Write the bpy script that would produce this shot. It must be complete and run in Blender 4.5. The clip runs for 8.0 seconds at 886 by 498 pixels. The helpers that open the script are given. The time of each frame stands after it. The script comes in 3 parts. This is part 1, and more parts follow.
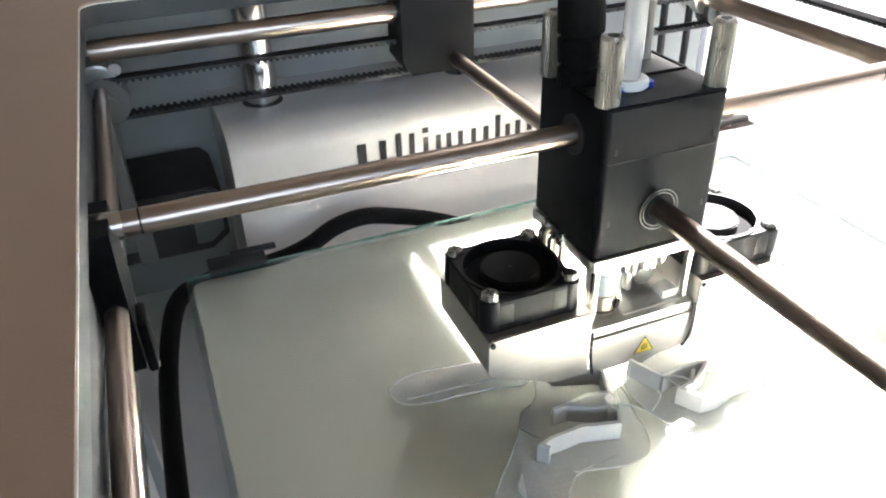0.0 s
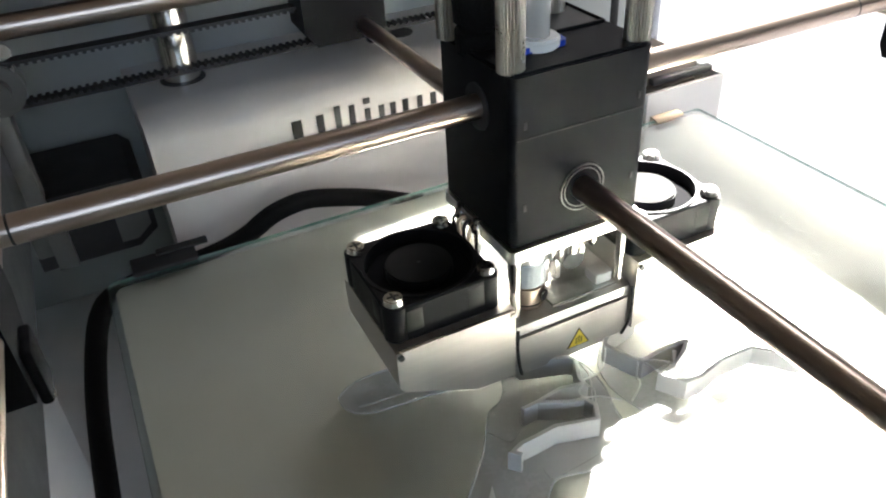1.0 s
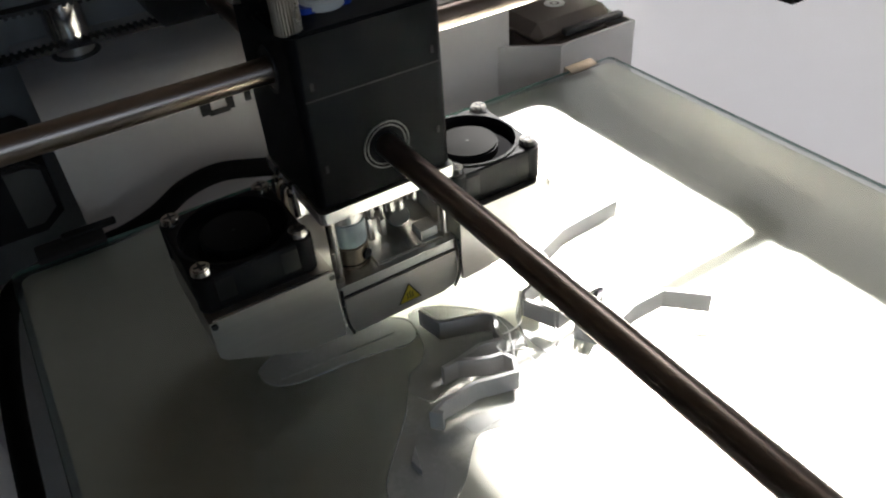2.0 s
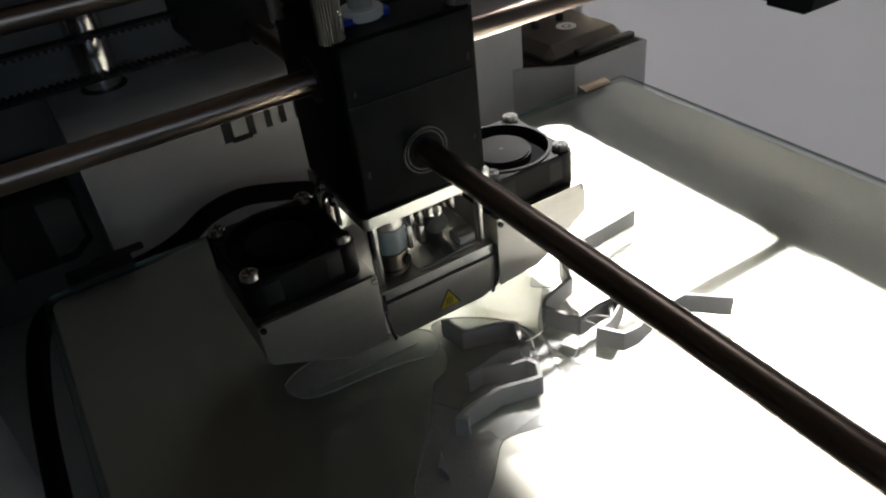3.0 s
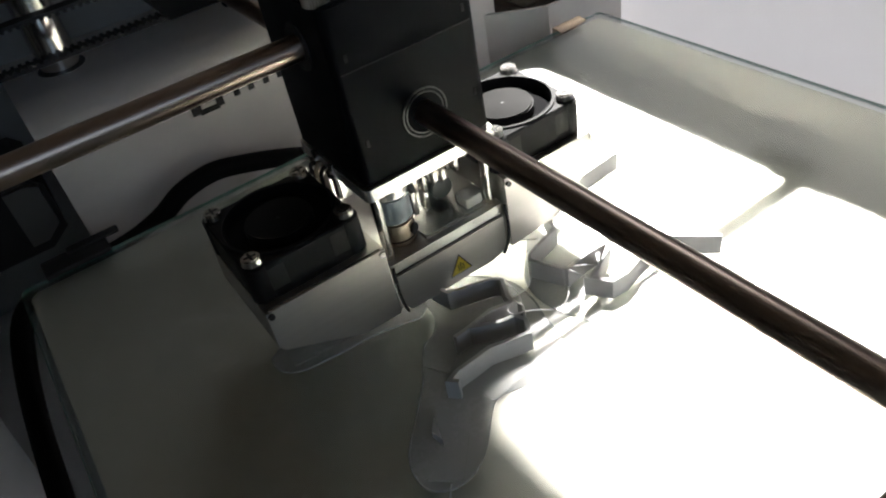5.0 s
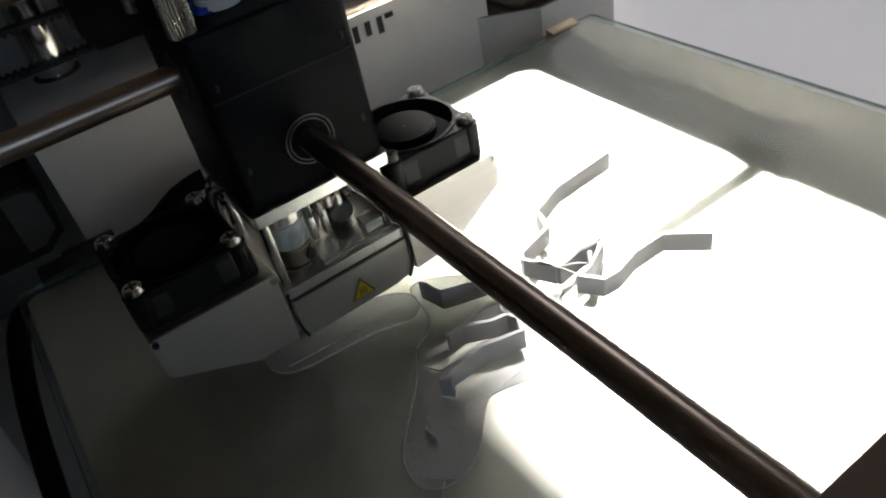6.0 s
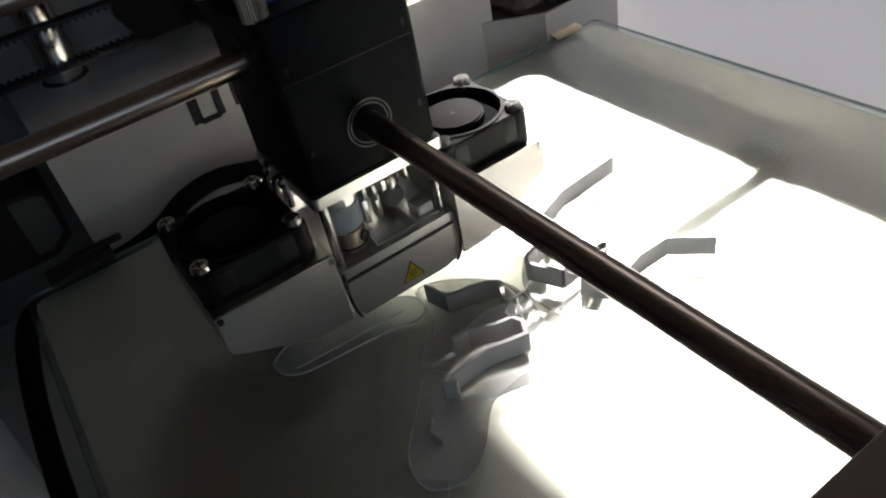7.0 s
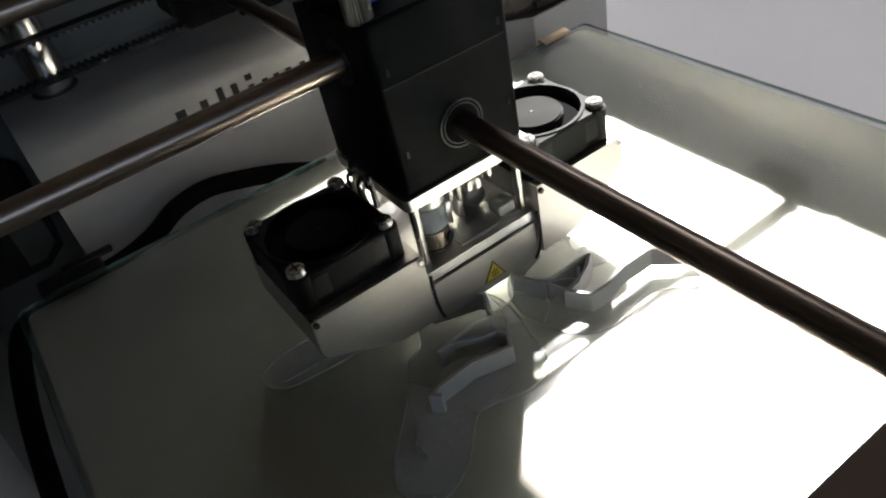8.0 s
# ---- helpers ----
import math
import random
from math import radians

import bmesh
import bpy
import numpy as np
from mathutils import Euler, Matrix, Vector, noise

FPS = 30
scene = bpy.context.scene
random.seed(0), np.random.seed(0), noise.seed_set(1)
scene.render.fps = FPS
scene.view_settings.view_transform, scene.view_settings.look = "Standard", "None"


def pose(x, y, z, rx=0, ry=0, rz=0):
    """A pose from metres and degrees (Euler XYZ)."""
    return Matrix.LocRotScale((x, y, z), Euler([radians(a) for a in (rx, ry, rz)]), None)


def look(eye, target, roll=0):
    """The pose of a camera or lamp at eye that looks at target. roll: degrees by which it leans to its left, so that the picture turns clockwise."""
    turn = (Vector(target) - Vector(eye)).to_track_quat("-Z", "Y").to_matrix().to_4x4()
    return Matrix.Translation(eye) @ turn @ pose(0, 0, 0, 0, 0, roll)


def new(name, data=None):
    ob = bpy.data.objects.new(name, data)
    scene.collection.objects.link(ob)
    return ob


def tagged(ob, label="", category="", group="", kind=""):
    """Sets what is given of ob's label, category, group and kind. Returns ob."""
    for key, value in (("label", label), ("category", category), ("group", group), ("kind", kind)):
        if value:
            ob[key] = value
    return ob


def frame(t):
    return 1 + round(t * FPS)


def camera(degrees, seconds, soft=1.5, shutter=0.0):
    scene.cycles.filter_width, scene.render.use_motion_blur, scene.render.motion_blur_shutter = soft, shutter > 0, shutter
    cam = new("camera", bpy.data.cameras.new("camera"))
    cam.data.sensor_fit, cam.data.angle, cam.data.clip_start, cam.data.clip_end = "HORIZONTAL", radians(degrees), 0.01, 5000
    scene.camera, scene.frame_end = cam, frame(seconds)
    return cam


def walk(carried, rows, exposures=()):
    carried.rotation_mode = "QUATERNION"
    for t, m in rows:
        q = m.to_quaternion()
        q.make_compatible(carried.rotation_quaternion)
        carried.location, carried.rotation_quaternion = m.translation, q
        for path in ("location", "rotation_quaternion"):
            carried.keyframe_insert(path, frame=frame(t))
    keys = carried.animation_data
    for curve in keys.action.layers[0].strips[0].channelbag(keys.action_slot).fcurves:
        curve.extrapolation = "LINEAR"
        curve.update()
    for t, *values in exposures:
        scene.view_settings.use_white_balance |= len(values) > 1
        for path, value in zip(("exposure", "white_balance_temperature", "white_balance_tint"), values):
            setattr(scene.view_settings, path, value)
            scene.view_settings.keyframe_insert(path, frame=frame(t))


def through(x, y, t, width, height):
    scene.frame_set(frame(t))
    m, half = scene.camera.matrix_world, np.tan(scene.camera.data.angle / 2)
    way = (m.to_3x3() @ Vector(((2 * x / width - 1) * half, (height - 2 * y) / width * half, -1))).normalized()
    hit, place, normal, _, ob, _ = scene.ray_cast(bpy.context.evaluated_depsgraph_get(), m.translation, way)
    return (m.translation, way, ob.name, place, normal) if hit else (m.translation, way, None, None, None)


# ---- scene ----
cam = camera(60.9, 8.0, soft=2.1)
PATH = [
    (0, (0.005, -0.256, 0.16), (0.621, 1.317, -0.912), -1.6),
    (0.5, (0.01, -0.24, 0.154), (0.701, 1.331, -0.874), -1.5),
    (1, (0.019, -0.235, 0.15), (0.696, 1.255, -0.999), -3.7),
    (1.5, (0.027, -0.236, 0.149), (0.755, 1.205, -1.031), -4.8),
    (1.7, (0.027, -0.236, 0.15), (0.785, 1.139, -1.09), -3.9),
    (2.8, (0.025, -0.245, 0.144), (0.808, 1.159, -1.045), -6.2),
    (3, (0.023, -0.243, 0.145), (0.787, 1.196, -1.015), -7.1),
    (3.5, (0.026, -0.243, 0.142), (0.698, 1.268, -0.982), -11.2),
    (4, (0.028, -0.243, 0.14), (0.733, 1.203, -1.048), -10.5),
    (4.5, (0.027, -0.242, 0.141), (0.747, 1.115, -1.14), -9.8),
    (4.7, (0.029, -0.24, 0.143), (0.739, 1.128, -1.132), -11.4),
    (6, (0.03, -0.243, 0.142), (0.756, 1.139, -1.108), -12.4),
    (6.5, (0.029, -0.242, 0.143), (0.74, 1.139, -1.116), -12.6),
    (7, (0.029, -0.244, 0.143), (0.752, 1.148, -1.097), -12.5),
    (7.5, (0.03, -0.244, 0.144), (0.742, 1.155, -1.095), -12.7),
    (8, (0.034, -0.245, 0.148), (0.749, 1.137, -1.109), -13.1),
]
EXPOSURES = [(0, 4.55), (0.5, 4.1), (1, 3.86), (1.5, 3.11), (1.7, 2.56), (2.8, 1.21), (3, 0.96), (3.5, 1.51), (4, 2.01), (4.5, 2.11), (6, 1.71), (6.5, 1.61), (7, 1.61), (7.5, 1.61), (8, 1.61)]
walk(cam, [(t, look(eye, target, roll)) for t, eye, target, roll in PATH], EXPOSURES)

# ---- world, sun, window light ----
SUN_WAY = Vector((0.57, 0.59, 1.0)).normalized()  # towards the sun
world = bpy.data.worlds.new("world")
scene.world = world
world.use_nodes = True
sky = world.node_tree.nodes.new("ShaderNodeTexSky")
sky.sky_type, sky.sun_disc = "NISHITA", False
sky.sun_elevation = math.asin(SUN_WAY.z)
sky.sun_rotation = math.atan2(SUN_WAY.x, SUN_WAY.y)
world.node_tree.links.new(sky.outputs[0], world.node_tree.nodes["Background"].inputs[0])
world.node_tree.nodes["Background"].inputs[1].default_value = 0.05

sun = new("sun", bpy.data.lights.new("sun", "SUN"))
sun.data.energy, sun.data.angle, sun.data.color = 5.0, radians(1.4), (1, 0.97, 0.93)
sun.matrix_basis = SUN_WAY.to_track_quat("Z", "Y").to_matrix().to_4x4()

WINDOW = dict(x=0.80, y0=0.28, y1=0.86, z0=0.72, z1=1.356)
area = new("window_light", bpy.data.lights.new("window_light", "AREA"))
area.data.shape, area.data.size, area.data.size_y = "RECTANGLE", WINDOW["y1"] - WINDOW["y0"], WINDOW["z1"] - WINDOW["z0"]
area.data.energy, area.data.color = 0.16, (0.93, 0.97, 1)
area.matrix_basis = look((WINDOW["x"] + 0.01, (WINDOW["y0"] + WINDOW["y1"]) / 2, (WINDOW["z0"] + WINDOW["z1"]) / 2), (-1, 0.2, 0.3))
# added fill lamp in an unseen opening before the printer, for its front faces
FRONT_FILL = dict(y=-2.20, x0=-1.1, x1=0.5, z0=0.1, z1=1.2)
front = new("front_fill_light", bpy.data.lights.new("front_fill_light", "AREA"))
front.data.shape, front.data.size, front.data.size_y = "RECTANGLE", FRONT_FILL["x1"] - FRONT_FILL["x0"], FRONT_FILL["z1"] - FRONT_FILL["z0"]
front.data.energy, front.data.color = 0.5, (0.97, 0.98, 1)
front.matrix_basis = look(((FRONT_FILL["x0"] + FRONT_FILL["x1"]) / 2, FRONT_FILL["y"] - 0.01, (FRONT_FILL["z0"] + FRONT_FILL["z1"]) / 2), (0.1, 0, 0))


# ---- materials ----
def material(name, colour, rough=0.5, metal=0.0, vary=0.08, grain=40.0, bump=0.0, bump_scale=400.0, spec=0.5, coat=0.0, transmission=0.0, ior=1.5, streak=None, rough_vary=0.08, alpha=1.0):
    """Principled surface with two scales of colour and roughness variation and a fine relief."""
    m = bpy.data.materials.new(name)
    m.use_nodes = True
    t = m.node_tree
    p = t.nodes["Principled BSDF"]
    co = t.nodes.new("ShaderNodeTexCoord")
    mp = t.nodes.new("ShaderNodeMapping")
    t.links.new(co.outputs["Object"], mp.inputs[0])
    if streak:
        mp.inputs["Scale"].default_value = streak
    n1 = t.nodes.new("ShaderNodeTexNoise")
    n1.inputs["Scale"].default_value, n1.inputs["Detail"].default_value = grain, 6
    n2 = t.nodes.new("ShaderNodeTexNoise")
    n2.inputs["Scale"].default_value, n2.inputs["Detail"].default_value = grain * 14, 4
    t.links.new(mp.outputs[0], n1.inputs[0])
    t.links.new(mp.outputs[0], n2.inputs[0])
    mix = t.nodes.new("ShaderNodeMath")
    mix.operation = "MULTIPLY_ADD"
    t.links.new(n2.outputs[0], mix.inputs[0])
    mix.inputs[1].default_value = 0.5
    t.links.new(n1.outputs[0], mix.inputs[2])
    ramp = t.nodes.new("ShaderNodeMapRange")
    ramp.inputs[1].default_value, ramp.inputs[2].default_value = 0.4, 1.1
    ramp.inputs[3].default_value, ramp.inputs[4].default_value = 1 - vary, 1 + vary
    t.links.new(mix.outputs[0], ramp.inputs[0])
    mul = t.nodes.new("ShaderNodeMix")
    mul.data_type, mul.blend_type = "RGBA", "MULTIPLY"
    mul.inputs[0].default_value = 1
    mul.inputs[6].default_value = (*colour, 1)
    t.links.new(ramp.outputs[0], mul.inputs[7])
    t.links.new(mul.outputs[2], p.inputs["Base Color"])
    rr = t.nodes.new("ShaderNodeMapRange")
    rr.inputs[1].default_value, rr.inputs[2].default_value = 0.4, 1.1
    rr.inputs[3].default_value, rr.inputs[4].default_value = max(0.02, rough - rough_vary), min(1, rough + rough_vary)
    t.links.new(mix.outputs[0], rr.inputs[0])
    t.links.new(rr.outputs[0], p.inputs["Roughness"])
    p.inputs["Metallic"].default_value = metal
    p.inputs["Specular IOR Level"].default_value = spec
    p.inputs["Coat Weight"].default_value = coat
    p.inputs["Transmission Weight"].default_value = transmission
    p.inputs["IOR"].default_value = ior
    p.inputs["Alpha"].default_value = alpha
    if bump:
        n3 = t.nodes.new("ShaderNodeTexNoise")
        n3.inputs["Scale"].default_value, n3.inputs["Detail"].default_value = bump_scale, 3
        t.links.new(mp.outputs[0], n3.inputs[0])
        bp = t.nodes.new("ShaderNodeBump")
        bp.inputs["Strength"].default_value, bp.inputs["Distance"].default_value = bump, 0.0004
        t.links.new(n3.outputs[0], bp.inputs["Height"])
        t.links.new(bp.outputs[0], p.inputs["Normal"])
    return m


WHITE = material("white_powder_coat", (0.66, 0.635, 0.61), 0.42, vary=0.05, grain=25, bump=0.15, bump_scale=2500)
WALL_WHITE = material("white_composite_panel", (0.74, 0.745, 0.76), 0.4, vary=0.03, grain=12)
def translucent(name, colour, through, amount, forward=0.0):
    """Frosted sheet: part of the light that falls on its back comes through, some of it scattered only a little."""
    m = material(name, colour, 0.4, vary=0.03, grain=12)
    t = m.node_tree
    tr = t.nodes.new("ShaderNodeBsdfTranslucent")
    tr.inputs[0].default_value = (*through, 1)
    mix = t.nodes.new("ShaderNodeMixShader")
    mix.inputs[0].default_value = amount
    t.links.new(t.nodes["Principled BSDF"].outputs[0], mix.inputs[1])
    t.links.new(tr.outputs[0], mix.inputs[2])
    last = mix
    if forward:
        rf = t.nodes.new("ShaderNodeBsdfRefraction")
        rf.inputs["Color"].default_value = (1.0, 0.96, 0.90, 1)
        rf.inputs["Roughness"].default_value, rf.inputs["IOR"].default_value = 0.62, 1.08
        last = t.nodes.new("ShaderNodeMixShader")
        last.inputs[0].default_value = forward
        t.links.new(mix.outputs[0], last.inputs[1])
        t.links.new(rf.outputs[0], last.inputs[2])
    t.links.new(last.outputs[0], t.nodes["Material Output"].inputs[0])
    return m


FROSTED = translucent("frosted_white_panel", (0.76, 0.76, 0.77), (0.80, 0.83, 0.92), 0.6, 0.62)
# teal of the dim light is put into the left and back through-colours
FROSTED_DIM = translucent("frosted_side_panel", (0.87, 0.87, 0.86), (0.78, 0.86, 0.85), 0.22)
# same white sheet at the back, its shade put into a darker base
FROSTED_SHADED = translucent("shaded_back_panel", (0.31, 0.325, 0.32), (0.74, 0.84, 0.82), 0.06)
TOP_BROWN = material("taupe_panel_face", (0.27, 0.18, 0.125), 0.42, vary=0.06, grain=15, bump=0.1, bump_scale=1800)
EDGE_WHITE = material("panel_face_sheet_edge", (0.75, 0.72, 0.66), 0.4)
CORE_BLACK = material("black_panel_core", (0.022, 0.025, 0.028), 0.55, vary=0.2, grain=90)
PLASTIC = material("black_moulded_plastic", (0.0055, 0.0058, 0.0067), 0.5, vary=0.15, grain=60, bump=0.25, bump_scale=3500, spec=0.09)
FAN_BLACK = material("black_fan_plastic", (0.009, 0.009, 0.0105), 0.46, vary=0.15, grain=80, bump=0.12, bump_scale=3000, spec=0.22)
FAN_MATT = material("matt_fan_blades", (0.012, 0.012, 0.013), 0.9, vary=0.1, spec=0.05)
STICKER = material("grey_fan_hub_sticker", (0.022, 0.0217, 0.0213), 0.65, vary=0.1, grain=120, spec=0.15)
STEEL = material("ground_steel_rod", (0.45, 0.37, 0.315), 0.32, 1.0, vary=0.015, grain=30, rough_vary=0.01)
STEEL_BRIGHT = material("bright_steel", (0.66, 0.64, 0.61), 0.2, 1.0, vary=0.04, grain=60, rough_vary=0.03)
SHEET = material("brushed_steel_sheet", (0.60, 0.575, 0.545), 0.42, 0.9, vary=0.07, grain=50, streak=(1, 1, 14), bump=0.05, bump_scale=800)
ALU = material("milled_aluminium", (0.78, 0.77, 0.75), 0.33, 1.0, vary=0.06, grain=90)
NICKEL = material("knurled_nickel", (0.58, 0.55, 0.50), 0.3, 1.0, vary=0.12, grain=150)
PTFE = material("pale_blue_coupler", (0.55, 0.63, 0.68), 0.35, vary=0.05, transmission=0.2)
BRASS = material("brass_nozzle_block", (0.42, 0.36, 0.30), 0.32, 1.0, vary=0.1, grain=200)
TUBE = material("clear_feed_tube", (0.72, 0.72, 0.70), 0.18, vary=0.03, transmission=0.5)
COLLET = material("white_collet", (0.78, 0.77, 0.74), 0.4)
CLIP_BLUE = material("blue_collet_clip", (0.01, 0.05, 0.42), 0.35)
CABLE = material("black_braided_sleeve", (0.003, 0.003, 0.0033), 0.7, vary=0.3, grain=300, bump=0.8, bump_scale=1500, spec=0.2)
RUBBER = material("black_rubber", (0.015, 0.015, 0.016), 0.55, vary=0.2, grain=120)
GLASS = material("frosted_build_glass", (0.815, 0.868, 0.85), 0.11, vary=0.03, grain=18, transmission=1.0, ior=1.5, rough_vary=0.05)
GLASS_EDGE = material("green_glass_edge", (0.10, 0.27, 0.23), 0.2, vary=0.1, transmission=0.35)
BED = material("aluminium_heater_bed", (0.92, 0.845, 0.77), 0.38, 0.5, vary=0.08, grain=10, rough_vary=0.06)
PRINT = material("silver_grey_filament", (0.47, 0.465, 0.46), 0.38, vary=0.06, grain=120, bump=0.5, bump_scale=900, streak=(1, 1, 6))
BRIM = material("thin_translucent_brim", (0.74, 0.74, 0.73), 0.25, vary=0.05, grain=60, transmission=0.0, alpha=0.34)
YELLOW = material("yellow_warning_sticker", (0.66, 0.50, 0.04), 0.45)
# for printed marks, and as painted shade inside holes, slots and gaps
INK_AND_SHADE = material("black_ink_and_hole_shade", (0.012, 0.012, 0.012), 0.5)
COPPER = material("copper_spring_clip", (0.46, 0.38, 0.29), 0.42, 0.8, vary=0.15, grain=150)
MOTOR_GREY = material("cast_motor_cap", (0.16, 0.16, 0.155), 0.45, 0.5, vary=0.1, grain=80)
CARD = material("brown_motor_cap", (0.16, 0.13, 0.105), 0.6, vary=0.15, grain=60)
PLASTER = material("painted_plaster", (0.54, 0.51, 0.47), 0.8, vary=0.06, grain=3, bump=0.2, bump_scale=120)
CEILING = material("brown_board_ceiling", (0.52, 0.45, 0.37), 0.7, vary=0.12, grain=3)
FLOOR = material("room_floor_boards", (0.20, 0.16, 0.12), 0.5, vary=0.15, grain=5)
TABLE = material("table_laminate", (0.25, 0.23, 0.21), 0.45, vary=0.08, grain=8)

MM = 0.001


# ---- mesh helpers (millimetres) ----
def box_mesh(bm, x0, x1, y0, y1, z0, z1, bevel=0.0, seg=2):
    made = bmesh.ops.create_cube(bm, size=1.0)["verts"]
    for v in made:
        v.co = Vector(((x0 if v.co.x < 0 else x1) * MM, (y0 if v.co.y < 0 else y1) * MM, (z0 if v.co.z < 0 else z1) * MM))
    if bevel:
        edges = list({e for v in made for e in v.link_edges})
        bmesh.ops.bevel(bm, geom=edges, offset=bevel * MM, segments=seg, affect="EDGES", profile=0.5)
    return bm


def rod_mesh(bm, a, b, r, seg=24, r2=None, bevel=0.0):
    a, b = Vector(a) * MM, Vector(b) * MM
    d = b - a
    made = bmesh.ops.create_cone(bm, cap_ends=True, segments=seg, radius1=r * MM, radius2=(r if r2 is None else r2) * MM, depth=d.length)["verts"]
    if bevel:
        edges = [e for e in {e for v in made for e in v.link_edges} if abs(e.verts[0].co.z - e.verts[1].co.z) < 1e-9]
        made = made + [v for f in bmesh.ops.bevel(bm, geom=edges, offset=bevel * MM, segments=2, affect="EDGES")["faces"] for v in f.verts]
        made = list({v for v in made if v.is_valid})
    m = Matrix.Translation((a + b) / 2) @ d.to_track_quat("Z", "Y").to_matrix().to_4x4()
    for v in made:
        v.co = m @ v.co
    return bm


def prism_mesh(bm, pts, z0, z1, axis="z"):
    """A closed outline raised between two levels along an axis."""
    def place(u, v, w):
        return Vector({"z": (u, v, w), "y": (u, w, v), "x": (w, u, v)}[axis]) * MM
    lo = [bm.verts.new(place(u, v, z0)) for u, v in pts]
    hi = [bm.verts.new(place(u, v, z1)) for u, v in pts]
    n = len(pts)
    for i in range(n):
        bm.faces.new((lo[i], lo[(i + 1) % n], hi[(i + 1) % n], hi[i]))
    bm.faces.new(lo[::-1])
    bm.faces.new(hi)
    bmesh.ops.recalc_face_normals(bm, faces=bm.faces)
    return bm


def ring_mesh(bm, centre, r0, r1, z0, z1, seg=40):
    """A flat ring standing on z0."""
    cx, cy = centre
    loops = []
    for r, z in ((r0, z0), (r1, z0), (r1, z1), (r0, z1)):
        loops.append([bm.verts.new(Vector((cx + r * math.cos(2 * math.pi * i / seg), cy + r * math.sin(2 * math.pi * i / seg), z)) * MM) for i in range(seg)])
    for k in range(4):
        p, q = loops[k], loops[(k + 1) % 4]
        for i in range(seg):
            bm.faces.new((p[i], p[(i + 1) % seg], q[(i + 1) % seg], q[i]))
    bmesh.ops.recalc_face_normals(bm, faces=bm.faces)
    return bm


def rounded(x0, x1, y0, y1, r, seg=8):
    pts = []
    for cx, cy, a in ((x1 - r, y1 - r, 0), (x0 + r, y1 - r, 90), (x0 + r, y0 + r, 180), (x1 - r, y0 + r, 270)):
        for i in range(seg + 1):
            w = radians(a + 90 * i / seg)
            pts.append((cx + r * math.cos(w), cy + r * math.sin(w)))
    return pts


def smooth(bm, angle=35):
    for f in bm.faces:
        f.smooth = True
    for e in bm.edges:
        if len(e.link_faces) == 2 and e.calc_face_angle(0) > radians(angle):
            e.smooth = False


def part(name, bm, mat, parent=None, label="", at=None):
    """Links a bmesh as one mesh object, under a thing or part where one is given."""
    smooth(bm)
    me = bpy.data.meshes.new(name)
    bm.to_mesh(me)
    bm.free()
    me.materials.append(mat)
    ob = new(name, me)
    if parent:
        ob.parent = parent
    if at:
        ob.location = Vector(at) * MM
    if label:
        ob["label"] = label
    return ob


def B():
    return bmesh.new()


def thing(name, label, category, group="", kind="", at=(0, 0, 0)):
    ob = new(name)
    ob.empty_display_size = 0.01
    ob.location = Vector(at) * MM
    return tagged(ob, label, category, group, kind)


def sweep(bm, pts, r, seg=12, flat=1.0):
    """A tube along a smooth line through the points."""
    P = [Vector(p) for p in pts]
    line = []
    for i in range(len(P) - 1):
        p0, p1, p2, p3 = P[max(i - 1, 0)], P[i], P[i + 1], P[min(i + 2, len(P) - 1)]
        for k in range(8):
            t = k / 8
            line.append(0.5 * ((2 * p1) + (p2 - p0) * t + (2 * p0 - 5 * p1 + 4 * p2 - p3) * t * t + (3 * p1 - p0 - 3 * p2 + p3) * t ** 3))
    line.append(P[-1])
    rings = []
    for i, p in enumerate(line):
        d = (line[min(i + 1, len(line) - 1)] - line[max(i - 1, 0)]).normalized()
        side = d.cross(Vector((0, 0, 1)))
        side = side.normalized() if side.length > 0.05 else Vector((1, 0, 0))
        up = side.cross(d).normalized()
        rings.append([bm.verts.new((p + (side * math.cos(a) + up * math.sin(a) * flat) * r) * MM) for a in (2 * math.pi * k / seg for k in range(seg))])
    for a, b in zip(rings, rings[1:]):
        for k in range(seg):
            bm.faces.new((a[k], a[(k + 1) % seg], b[(k + 1) % seg], b[k]))
    bm.faces.new(rings[0][::-1])
    bm.faces.new(rings[-1])
    bmesh.ops.recalc_face_normals(bm, faces=bm.faces)
    return bm


# ---- the room ----
RX0, RX1, RY0, RY1, RZ0, RZ1 = -2200, 800, -2200, 1600, -1000, 1500


